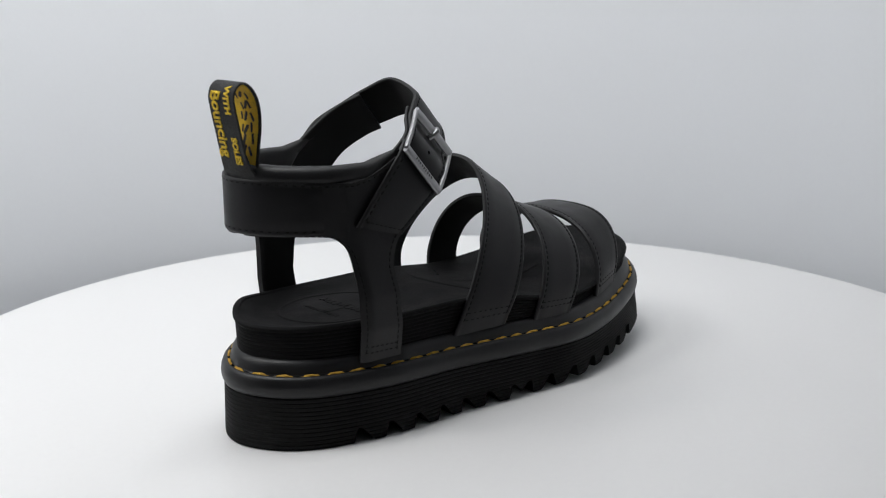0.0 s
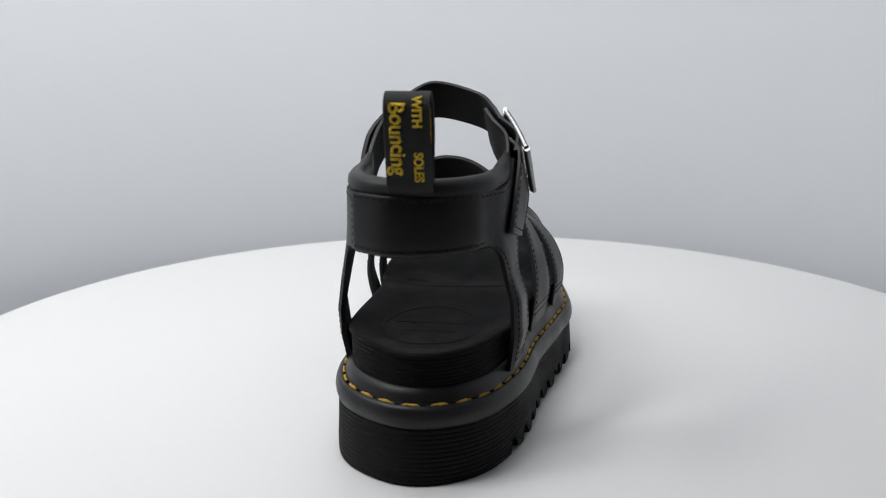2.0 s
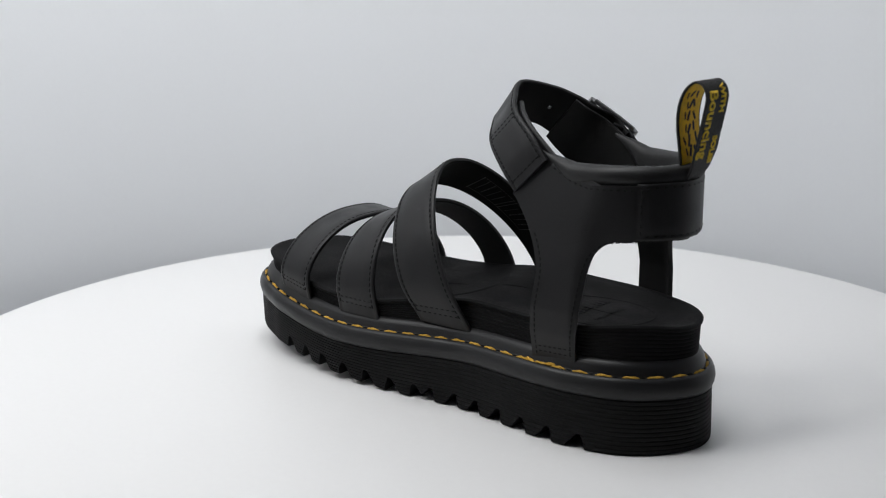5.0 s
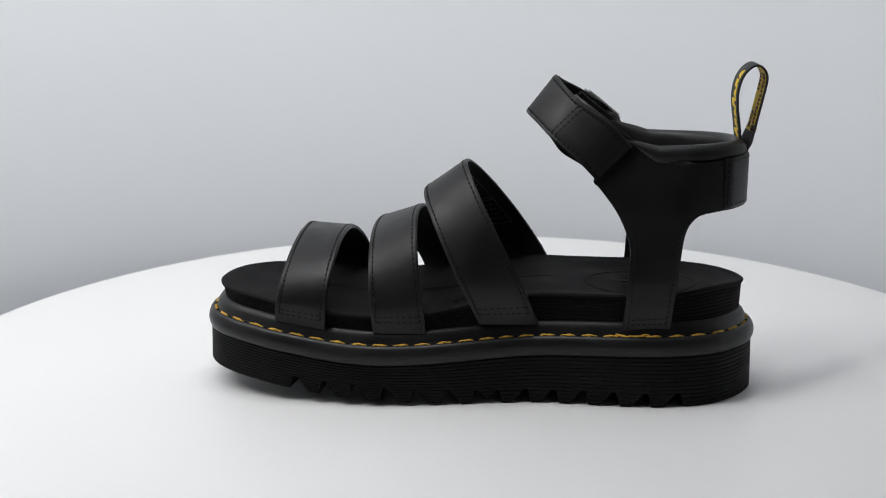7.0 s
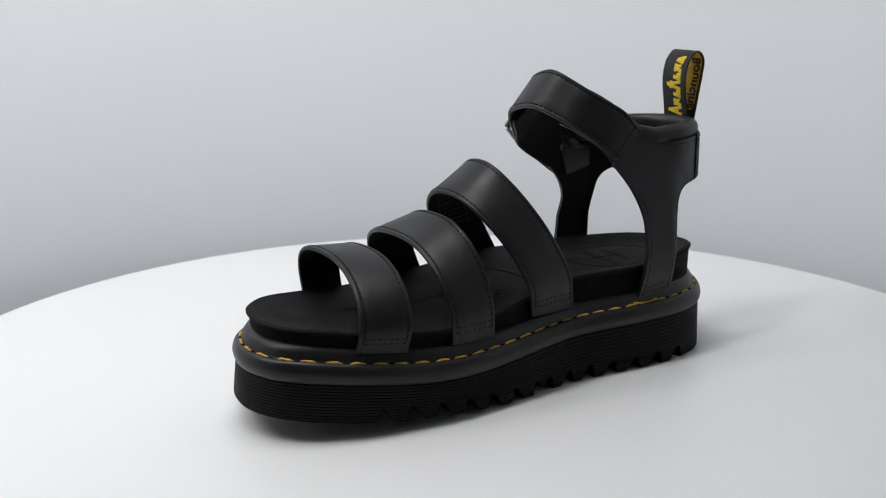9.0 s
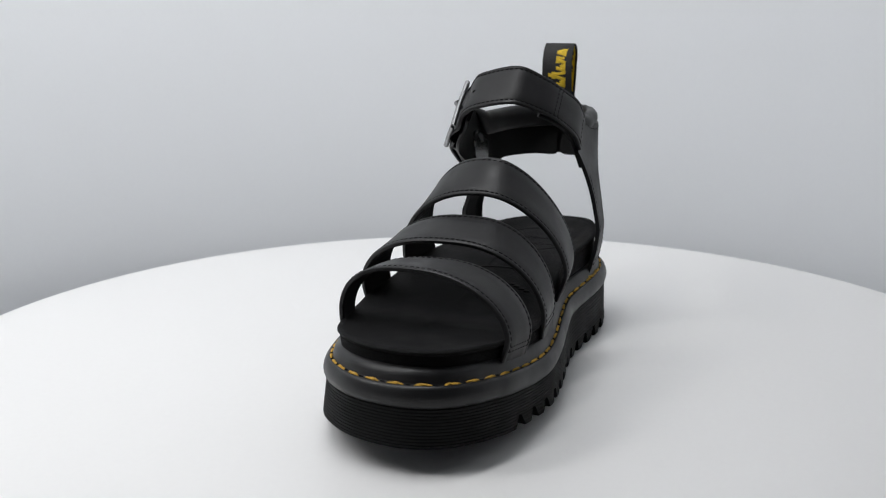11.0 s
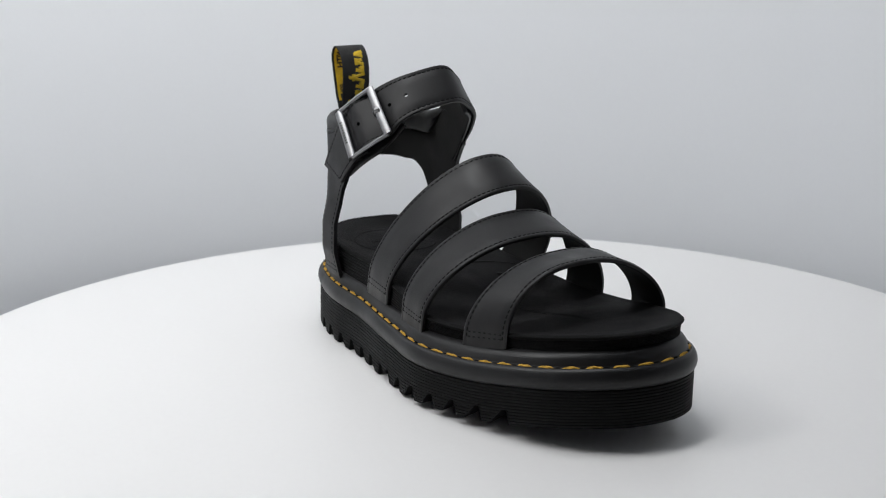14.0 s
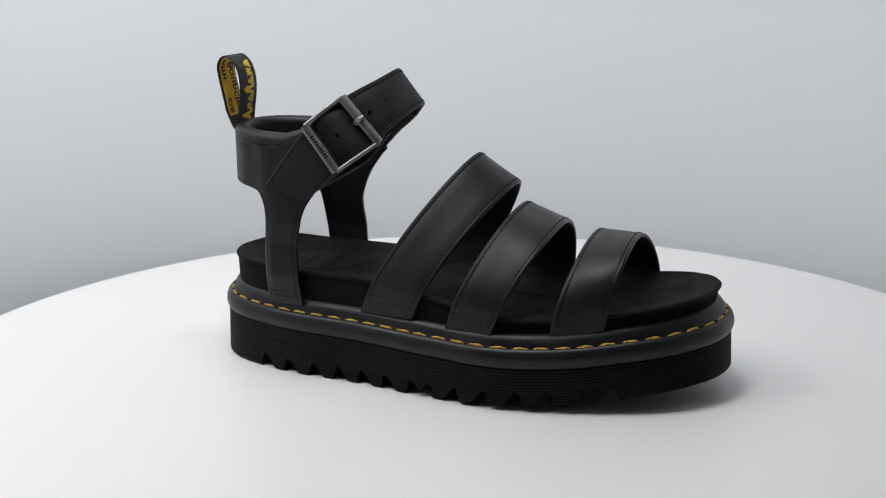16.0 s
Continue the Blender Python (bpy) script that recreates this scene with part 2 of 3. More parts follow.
def build_outsole(rig):
    top, rows = SZ - 9.5, []
    rows.append(ring_at(2.0, top + 1.0))
    rows.append(ring_at(5.9, top + 0.6))
    ribs = 12
    flare = 1.3 * np.clip((PX - 20) / 60, 0, 1) * np.clip((20 - PY) / 30, 0, 1) - 1.2 * np.clip((PX - 55) / 30, 0, 1) * np.clip((PY - 22) / 12, 0, 1)
    notch = GZ + tread(PX) * (np.abs(PLAN_OUT[:, 1]) > 0.55)
    for i in range(ribs):
        for q, d in ((0.0, 6.25), (0.12, 6.6), (0.68, 6.62), (0.82, 6.25)):
            k = (i + q) / ribs
            rows.append(ring_at(d + (0.7 + flare) * k, np.maximum(top + (GZ + 0.6 - top) * k, notch)))
    rows.append(ring_at(7.2 + flare, np.maximum(GZ + 0.5, notch)))
    rows.append(ring_at(6.3 + flare, notch))
    rows.append(ring_at(-9.0, notch))
    rows.append(ring_at(-9.0, GZ + 7.0))
    sole = part("outsole", loft(rows, cap=True), RUBBER, rig, "ribbed black rubber outsole with a notched tread", sharp=30)
    return sole


def build_welt(rig):
    rows = []
    for d, z in ((-1.5, 7.2), (0.3, 6.4), (1.6, 5.6), (2.7, 3.6), (3.3, 1.2), (3.7, 0.2), (4.3, -0.1), (4.9, 0.5), (5.8, 0.4), (6.8, -0.9), (7.6, -2.9),
                 (7.9, -4.9), (7.6, -6.9), (6.9, -8.6), (5.9, -9.4), (4.8, -9.6), (2.0, -9.4)):
        rows.append(ring_at(d, SZ + z))
    welt = part("welt", loft(rows), WELT, rig, "smooth black rubber welt", sharp=60)
    # the yellow stitches, each a pair of twisted strands; dark flakes between them paint the needle holes' shade
    far = np.concatenate([[0], np.cumsum(np.linalg.norm(np.diff(PLAN, axis=0), axis=1))])
    total = far[-1] + np.linalg.norm(PLAN[0] - PLAN[-1])
    count = int(total / 10.1)
    meshes = []
    rnd = random.Random(4)
    for kind in range(4):
        n = 9
        shapes = []
        for strand in (0, 1):
            rows_a = []
            for i in range(n):
                u = i / (n - 1)
                ang = math.pi * (strand + 1.6 * u) + kind * 0.7
                cx = (u - 0.5) * (7.4 + 0.5 * rnd.uniform(-1, 1))
                cy, cz = 0.27 * math.cos(ang), 0.26 * math.sin(ang) + 0.75 * math.sin(math.pi * min(1, max(0, u))) ** 0.5 - 0.45
                w = 0.50 * (0.55 + 0.45 * math.sin(math.pi * u) ** 0.5)
                rows_a.append([(cx, cy + w * math.cos(b), cz + w * math.sin(b)) for b in np.linspace(0, 2 * math.pi, 6, endpoint=False)])
            shapes.append(loft(rows_a, cap=True))
        v, f = joined(shapes)
        meshes.append(mesh_from("stitch", v, f, THREAD, 60))
    holes = []
    for i in range(count):
        s = total * i / count
        j = int(np.searchsorted(far, s)) % RING
        p = PLAN[j] + PLAN_OUT[j] * (4.0 + WIDER[j])
        jj = (j + 4) % RING
        x_axis = Vector((PLAN_WAY[j][0], PLAN_WAY[j][1], (SZ[jj] - SZ[j - 4]) / np.linalg.norm(PLAN[jj] - PLAN[j - 4]))).normalized()
        z_axis = Vector((PLAN_OUT[j][0] * 0.45, PLAN_OUT[j][1] * 0.45, 1.0))
        y_axis = z_axis.cross(x_axis).normalized()
        z_axis = x_axis.cross(y_axis)
        m = Matrix((x_axis, y_axis, z_axis)).transposed().to_4x4()
        m.translation = Vector((p[0], p[1], SZ[j] + 0.3)) * MM
        ob = new("stitch", meshes[i % 4])
        ob.parent = welt
        turn = Matrix.Rotation(rnd.uniform(-0.05, 0.03), 4, "Z")
        ob.matrix_local = m @ turn
        h = np.array(m.translation) / MM + np.array(x_axis) * 5.05
        holes.append(dash(h - np.array(z_axis) * 0.1, np.array(x_axis), np.array(y_axis), np.array(z_axis), 2.6, 1.9, 0.25))
        if p[1] > 20 and -84 < p[0] < -62:
            twin = new("stitch", meshes[(i + 1) % 4])
            twin.parent = welt
            twin.matrix_local = m @ Matrix.Translation((0.0042, 0.0004, 0.0002)) @ Matrix.Rotation(rnd.choice((-0.32, 0.26)), 4, "Z")
    tagged(part("needle_hole_shade", joined(holes), RECESS_SHADE, welt), kind="stuff")
    return welt


def build_footbed(rig):
    base, rows = SZ + 5.5, []
    top = FZ - 2.4
    rows.append(ring_at(-3.0, base - 1.0))
    ribs = 8
    for i in range(ribs):
        for q, d in ((0.0, -0.25), (0.15, 0.0), (0.68, 0.03), (0.84, -0.25)):
            k = (i + q) / ribs
            rows.append(ring_at(d + 0.5 * k, base + (top - base) * k))
    for d, z in ((0.9, -1.9), (1.4, -1.2), (1.45, -0.6), (1.0, -0.1), (0.0, 0.1), (-1.5, -0.2)):
        rows.append(ring_at(d, FZ + z))
    # the top dips towards the middle, deepest in the heel cup, with a low crest before the toes
    spine = np.stack([np.clip(PX, -100, 85), np.interp(PX, [-140, -100, -40, 40, 85, 125], [6.5, 6.5, 4.0, 3.5, 8.0, 15.0])], 1)
    for k in (0.05, 0.1, 0.17, 0.25, 0.34, 0.44, 0.55, 0.66, 0.77, 0.88, 0.96):
        p = PLAN * (1 - k) + spine * k
        e = np.minimum(1.0, k / 0.4)
        z = FOOTBED_Z(p[:, 0] * 0.98) * 1.0 - 0.3 - (2.6 * e * np.exp(-((p[:, 0] + 92) / 38) ** 2) + 0.9 * e - 1.6 * e * np.exp(-((p[:, 0] - 70) / 14) ** 2))
        keep = np.clip(1 - k / 0.25, 0, 1)
        z = z * (1 - keep) + (FZ - 0.2 - 0.8 * k) * keep
        rows.append([(a, b, c) for (a, b), c in zip(p, z)])
    bed = part("footbed", loft(rows, cap=True), FOOTBED, rig, "moulded black footbed with ribbed sides", sharp=40)

    tree = BVHTree.FromPolygons([tuple(v.co / MM) for v in bed.data.vertices], [tuple(p.vertices) for p in bed.data.polygons])

    def bed_z(x, y):
        """Height of the footbed's upper face."""
        return tree.ray_cast((x, y, 120.0), (0, 0, -1))[0].z
    # the oval ridge pressed into the heel, with bars for its worn lettering
    rows = []
    for a in np.linspace(0, 2 * math.pi, 72, endpoint=False):
        cx, cy = -86 + 27 * math.cos(a), 8.0 + 21.5 * math.sin(a)
        ux, uy = math.cos(a), math.sin(a)
        z = bed_z(cx, cy)
        rows.append([(cx + ux * o, cy + uy * o, z + h) for o, h in ((-1.2, -0.3), (-0.35, 0.36), (0.35, 0.36), (1.2, -0.3))])
    part("oval_ridge", loft(rows, close_u=False, close_v=True), FOOTBED, bed)
    bars = []
    rnd = random.Random(5)
    for x, hgt, n, span in ((-79, 5.2, 10, 33.0), (-92, 2.6, 14, 23.0)):
        for i in range(n):
            y0 = 8.0 + span * ((i + 0.5) / n - 0.5)
            w = span / n * rnd.uniform(0.30, 0.42)
            z = bed_z(x, y0)
            bars.append(box_shape(x - hgt * rnd.uniform(0.3, 0.55), x + hgt * rnd.uniform(0.3, 0.55), y0 - w, y0 + w, z - 1.0, z + 0.22))
    for i in range(4):
        x, y0 = -4 + 2.4 * i, 22 + 3.4 * i
        z = bed_z(x, y0)
        bars.append(box_shape(x - 2.2, x + 2.2, y0 - 1.5, y0 + 1.5, z - 1.0, z + 0.22))
    rows = []
    line = spline([(-6, 40), (-16, 30), (-21, 18), (-21, 4), (-16, -12), (-8, -24)], 50)
    for i, (cx, cy) in enumerate(line):
        z = bed_z(cx, cy)
        h = 0.55 * math.sin(math.pi * (i + 0.5) / 50) ** 0.5
        rows.append([(cx - 3.4, cy, z - 0.3), (cx - 0.9, cy, z + h), (cx + 0.2, cy, z + h), (cx + 0.9, cy, z - 0.4)])
    part("cross_ridge", loft(rows, close_u=False), FOOTBED, bed)
    tagged(part("embossed_mark", joined(bars), FOOTBED, bed), kind="stuff")
    return bed


def arch(outer, apex, inner, n=(2.4, 2.4), bow=(0.0, 0.0), count=17):
    """One edge of a strap: up from the outer base over the apex to the inner base; bow: how far its sides belly out."""
    pts = []
    for a in np.linspace(0, math.pi, count):
        c, s, far_side = abs(math.cos(a)), math.sin(a), int(a >= math.pi / 2)
        b = inner if far_side else outer
        k = s ** (2 / n[far_side])
        belly = bow[far_side] * math.sin(math.pi * min(1.0, k) ** 0.8) * (1 if far_side else -1)
        pts.append((b[0] + (apex[0] - b[0]) * k ** 1.22, apex[1] + (b[1] - apex[1]) * c ** (2 / n[far_side]) + belly, b[2] + (apex[2] - b[2]) * k))
    return pts


def build_straps(rig):
    specs = [
        ("toe_strap", ((77.5, -35.8, 37.8), (85.3, 2.4, 75.1), (91.5, 48.4, 38.2)), ((52.5, -42.2, 34.2), (62.0, 8.5, 74.8), (66.6, 51.2, 34.6)), ((2.74, 2.25), (2.33, 2.43)), (0.8, 3.6)),
        ("middle_strap", ((24.7, -46.4, 33.4), (47.6, 5.7, 78.9), (43, 52.2, 34.0)), ((0.8, -42.9, 34.0), (24.8, 9.7, 87.2), (17.7, 49.6, 33.2)), ((2.5, 2.36), (2.38, 2.46)), (2.4, 2.4)),
        ("instep_strap", ((-17.5, -40.2, 35.8), (21.9, 12.3, 97.3), (-7.0, 45.2, 37.2)), ((-47.4, -34.3, 35.2), (1.1, 11.2, 111.9), (-36.0, 41.4, 36.4)), ((2.12, 2.45), (2.17, 2.36)), (3.4, 8.0)),
    ]
    for name, front, rear, n, bow in specs:
        shape, face = ribbon(arch(*front, n[0], bow), arch(*rear, n[1], bow), 72, thick=2.3, outward=(36, (0, 0, 1)))
        strap = part(name, shape, LEATHER, rig, "plain black leather strap with black edge stitching", inside=LINED)
        k = SEAM_IN / face.width
        rows = [seam(face, k, 0.03, 0.97), seam(face, 1 - k, 0.03, 0.97)]
        for u in (0.035, 0.052, 0.948, 0.965):
            rows.append(cross_seam(face, u, k, 1 - k))
        tagged(part("stitching", joined(rows), BLACK_THREAD, strap), kind="stuff")
        if name == "instep_strap":
            rnd = random.Random(8)
            marks = []

            def bar(u, k, wide, long):
                p, t, sd, n = face(u, k)
                marks.append(dash(p - n * 2.28, sd, t, -n, wide, long, 0.12))
            for u0, u1, k0, k1 in ((0.20, 0.29, 0.24, 0.76), (0.30, 0.40, 0.24, 0.76)):
                for k in (k0, k1):
                    for u in np.linspace(u0, u1, 12):
                        bar(u, k, 0.5, 1.6)
                for u in (u0, u1):
                    for k in np.linspace(k0, k1, 18):
                        bar(u, k, 1.4, 0.5)
                for i in range(1, 5):
                    k = k0 + 0.07
                    while k < k1 - 0.08:
                        wide = rnd.uniform(1.0, 2.6)
                        bar(u0 + (u1 - u0) * i / 5, k + wide / 60, wide, 1.1 if i % 2 else 0.7)
                        k += (wide + 0.7) / 30
            tagged(part("printed_marks", joined(marks), PRINT, strap), kind="stuff")


def quarter(line, rear_edge, front_edge, rear_y, front_y, thick=2.2):
    """A side piece of the upper: line is its plan from the side to the middle of the heel; the edges are given as (way along the
    line, height); rear_y and front_y give how far out it stands at each height behind and before."""
    line = np.array(line, float)
    run = spline(line, 200)
    far = line[0][0] - np.concatenate([[0], np.cumsum(np.linalg.norm(np.diff(run, axis=0), axis=1))])
    count, cols = 84, 28
    b, f = spline(rear_edge, count), spline(front_edge, count)
    out = 1.0 if line[0][1] > 0 else -1.0

    def place(q, z):
        if q > line[0][0]:
            x, y, w = q, 0.0, 1.0
        else:
            x = float(np.interp(-q, -far, run[:, 0]))
            y = float(np.interp(-q, -far, run[:, 1]))
            w = min(1.0, max(0.0, (x + 109) / 13.0))
            w = w * w * (3 - 2 * w)
        k = min(1.2, max(0.0, (x + 100) / 22.0))
        side = float(np.interp(z, rear_y[0], rear_y[1])) * (1 - k) + float(np.interp(z, front_y[0], front_y[1])) * k
        return np.array((x, y * (1 - w) + side * w, z))
    def sag(q, z):
        if z < 104:
            return q, z
        straight = b[0][1] + (f[0][1] - b[0][1]) * (q - b[0][0]) / (f[0][0] - b[0][0])
        wish = float(np.interp(q, [-152, -112, -100, -92, -84, -77, -70], [117.6, 115.8, 114.9, 116.4, 119.8, 123.4, 126.0]))
        return q, 104 + (z - 104) * (wish - 104) / (straight - 104)
    grid = np.array([[place(*sag(*(b[i] * (1 - c) + f[i] * c))) for c in np.linspace(0, 1, cols)] for i in range(count)])
    du, dv = np.gradient(grid, axis=0), np.gradient(grid, axis=1)
    nor = np.cross(du, dv)
    nor /= np.linalg.norm(nor, axis=2)[:, :, None] + 1e-9
    if nor[count - 20, cols // 2, 1] * out < 0:
        nor = -nor
    for _ in range(8):
        wide = np.pad(nor, ((1, 1), (1, 1), (0, 0)), mode="edge")
        nor = (wide[:-2, 1:-1] + wide[2:, 1:-1] + wide[1:-1, :-2] + wide[1:-1, 2:] + nor) / 5
        nor[:, :, 2] *= 0.8
        nor /= np.linalg.norm(nor, axis=2)[:, :, None] + 1e-9
    rows = []
    for i in range(count):
        rows.append([tuple(p) for p in grid[i]] + [tuple(p) for p in (grid[i] - nor[i] * thick)[::-1]])
    shape = loft(rows, cap=True)

    def edge_seam(i0, i1, inset, front, pitch=2.75):
        pts = []
        for i in range(i0, i1):
            wide = np.linalg.norm(grid[i, -1] - grid[i, 0])
            c = min(0.45, inset / wide) * (cols - 1)
            c = cols - 1 - c if front else c
            j = min(cols - 2, int(c))
            q = c - j
            pts.append(np.concatenate([grid[i, j] * (1 - q) + grid[i, j + 1] * q, nor[i, j]]))
        pts = np.array(pts)
        leng = np.concatenate([[0], np.cumsum(np.linalg.norm(np.diff(pts[:, :3], axis=0), axis=1))])
        got = []
        for d in np.arange(1.5, leng[-1], pitch):
            p = np.array([np.interp(d, leng, pts[:, k]) for k in range(6)])
            e = np.array([np.interp(d + 0.8, leng, pts[:, k]) for k in range(3)]) - p[:3]
            t = e / (np.linalg.norm(e) + 1e-9)
            n = p[3:] / np.linalg.norm(p[3:])
            got.append(dash(p[:3], t, np.cross(n, t), n, 2.0, 0.75, 0.22))
        return joined(got)

    def base_seam(i):
        got = []
        wide = np.linalg.norm(grid[i, -1] - grid[i, 0])
        for d in np.arange(2.5, wide - 2.0, 2.6):
            c = d / wide * (cols - 1)
            j = min(cols - 2, int(c))
            p = grid[i, j] * (1 - c + j) + grid[i, j + 1] * (c - j)
            t = grid[i, j + 1] - grid[i, j]
            t = t / np.linalg.norm(t)
            got.append(dash(p, t, np.cross(nor[i, j], t), nor[i, j], 1.6, 0.75, 0.22))
        return joined(got)
    return shape, edge_seam, base_seam, (2 * cols, cols, 2 * cols - 2)


def build_ankle(rig):
    # inner side: post and heel band are one piece; the tongue runs on under the ankle strap
    shape, edge_seam, base_seam, lined = quarter(
        [(-92, 42.0), (-110, 39.3), (-125.5, 31.8), (-133.2, 20), (-133.8, 8)],
        [(-150, 116.2), (-150, 105), (-150, 93.4), (-135, 92.8), (-120, 92.4), (-111, 91), (-105.5, 86.5), (-103, 80), (-101.6, 70), (-100.3, 58), (-99, 47), (-98, 35)],
        [(-72, 124), (-66, 114), (-60.4, 107.0), (-62.8, 104), (-66.0, 100), (-69.8, 95), (-72.8, 90), (-76, 83), (-78, 75), (-77.5, 62), (-76.6, 49), (-75.6, 35)],
        ((35, 48, 60, 73, 90, 104, 116, 126), (43.4, 46.2, 47.2, 45.6, 42.8, 41.2, 39.6, 37.2)),
        ((35, 49, 60, 74, 91, 102, 114, 126), (44.6, 48.4, 49.6, 46.8, 43.4, 41.4, 39.2, 36.4)))
    inner = part("inner_quarter", shape, LEATHER, rig, "black leather side piece with a stitched post", sharp=50, inside=lined)
    rows = [edge_seam(34, 82, 2.4, True), edge_seam(28, 82, 2.4, False), base_seam(80), base_seam(78), base_seam(2)]
    tagged(part("stitching", joined(rows), BLACK_THREAD, inner), kind="stuff")
    f_in = [(-70.5, 40.4, 96), (-65.0, 39.8, 102.6), (-53.6, 37.6, 115.7), (-42.2, 31.6, 124.1), (-36.9, 25.2, 128.0)]
    r_in = [(-89.0, 38.4, 113), (-81.2, 37.0, 123.4), (-67.3, 35.0, 134.4), (-58.0, 30.8, 141.1), (-51.4, 24.6, 145.6)]
    shape, face = ribbon(f_in, r_in, 40, outward=(5, (0, 1, 0)))
    part("inner_tongue", shape, LEATHER, rig, "black leather tongue under the ankle strap", inside=LINED)
    # outer side
    shape, edge_seam, base_seam, lined = quarter(
        [(-93, -26.8), (-100, -25.4), (-108, -22.0), (-120, -14.6), (-129.0, -4.4), (-133.8, 8)],
        [(-152, 116.2), (-152, 105), (-152, 93.4), (-135, 93.0), (-118, 92.8), (-110, 91.5), (-105, 87), (-102.8, 80), (-101.9, 70), (-101.8, 58), (-101.6, 47), (-101, 34.6)],
        [(-76, 125), (-66, 116), (-57, 106.5), (-62, 103), (-67, 99), (-71.5, 95), (-76, 90), (-80, 83.5), (-82, 75), (-81.6, 62), (-81, 49), (-80, 34.6)],
        ((34, 50, 65, 78, 96, 116, 126), (-29.4, -33.2, -32.6, -28.6, -25.8, -25.4, -24.8)),
        ((34, 50, 65, 76, 91, 104, 116, 126), (-32.4, -35.4, -34.4, -30.8, -29.4, -30.0, -29.0, -27.0)))
    outer = part("outer_quarter", shape, LEATHER, rig, "black leather side piece with a stitched post", sharp=50, inside=lined)
    rows = [edge_seam(40, 82, 2.4, True), edge_seam(28, 82, 2.4, False), base_seam(80), base_seam(78), base_seam(2)]
    tagged(part("stitching", joined(rows), BLACK_THREAD, outer), kind="stuff")
    f_out = [(-74.5, -28.4, 93), (-58.0, -28.6, 102.4), (-46.0, -24.4, 110.2), (-40.8, -18.8, 117.6), (-36.6, -15.6, 124.0)]
    r_out = [(-93.0, -26.4, 114), (-80.0, -25.8, 123), (-66.8, -24.4, 132.6), (-59.8, -17.6, 138.8), (-55.2, -13.9, 143.0)]
    shape, face = ribbon(f_out, r_out, 30, outward=(5, (0, -1, 0)))
    part("outer_tongue", shape, LEATHER, rig, "black leather tongue behind the buckle", inside=LINED)
    # the patch sewn over the join at the back of the heel, ending in a seam on the inner side
    plan = spline([(-112, -19.95), (-120.8, -14.8), (-129.7, -4.4), (-134.6, 8), (-134.0, 20.3), (-126.0, 32.4), (-121.3, 35.3)], 60)
    low = [(a, b, 93.1) for a, b in plan]
    up = [(a, b, z) for (a, b), z in zip(plan, np.interp(np.linspace(0, 1, 60), [0, 0.25, 0.8, 1], [115.9, 117.2, 117.5, 117.0]))]
    shape, face = ribbon(low, up, 60, thick=1.0, outward=(30, (-1, 0, 0)))
    lap = part("heel_patch", shape, LEATHER, rig, "black leather patch sewn over the heel band")
    rows = [cross_seam(face, 0.975, 0.08, 0.92), seam(face, 0.08, 0.04, 0.96, 3.6, 1.5, 0.55, 0.15), seam(face, 0.93, 0.04, 0.96, 3.6, 1.5, 0.55, 0.15)]
    tagged(part("stitching", joined(rows), BLACK_THREAD, lap), kind="stuff")
    # clear film left on the lining
    film = []
    for x, z0, z1 in ((-75.2, 110.6, 112.5), (-81.0, 90.0, 112.4), (-96.0, 94.0, 104.5)):
        y = -25.2 - 0.09 * (x + 75)
        film.append([(x, y, z0), (x, y, z1), (x, y + 0.35, z1), (x, y + 0.35, z0)])
    part("clear_film", loft(film, cap=True), CLEAR_FILM, rig, "scrap of clear plastic film")
    # padded collar: a soft roll along the upper edge, running down the inside
    path = spline([(-71, -24.2), (-77, -24.6), (-86, -24.0), (-96, -22.2), (-109, -18.4), (-119.4, -11.8), (-127.4, -2.6), (-131.0, 8), (-130.2, 18.6), (-123.2, 29.2), (-109.6, 35.8), (-94, 37.2),
                   (-86, 36.8), (-79, 36.4), (-73, 36.0)], 90)
    way = np.gradient(path, axis=0)
    way /= np.linalg.norm(way, axis=1)[:, None]
    out = np.stack([way[:, 1], -way[:, 0]], 1)
    if np.dot(out[45], (-1, 0)) < 0:
        out = -out
    ridge = np.interp(np.arange(90), [0, 8, 20, 30, 45, 60, 70, 82, 89], [122.4, 122.4, 122.4, 123.0, 123.9, 123.9, 123.5, 122.8, 122.6])
    ridge = ridge + 0.30 * np.clip(path[:, 0] + 90, 0, None) ** 1.1
    rows = []
    for i in range(90):
        row = []
        for d, z in ((0.3, -10.5), (2.0, -8.2), (3.0, -5.2), (2.7, -2.6), (1.3, -0.7), (-0.8, 0.0), (-2.8, -0.3), (-4.4, -1.8), (-5.1, -4.6), (-4.6, -8.0), (-4.0, -10.8), (-3.4, -12.8), (-2.2, -13.6), (-1.2, -13.0), (-1.0, -11.6)):
            fade = min(1.0, (i + 3) / 14, (92 - i) / 14)
            fade = fade * fade * (3 - 2 * fade)
            zz = z * (0.15 + 0.85 * fade) if z < -8 else z
            slim = 0.12 + 0.88 * fade
            row.append((path[i, 0] + out[i, 0] * d * slim, path[i, 1] + out[i, 1] * d * slim, ridge[i] + zz * slim - 3.0 * (1 - fade)))
        rows.append(row)
    part("padded_collar", loft(rows, cap=True), PADDING, rig, "soft padded black collar roll", sharp=70)


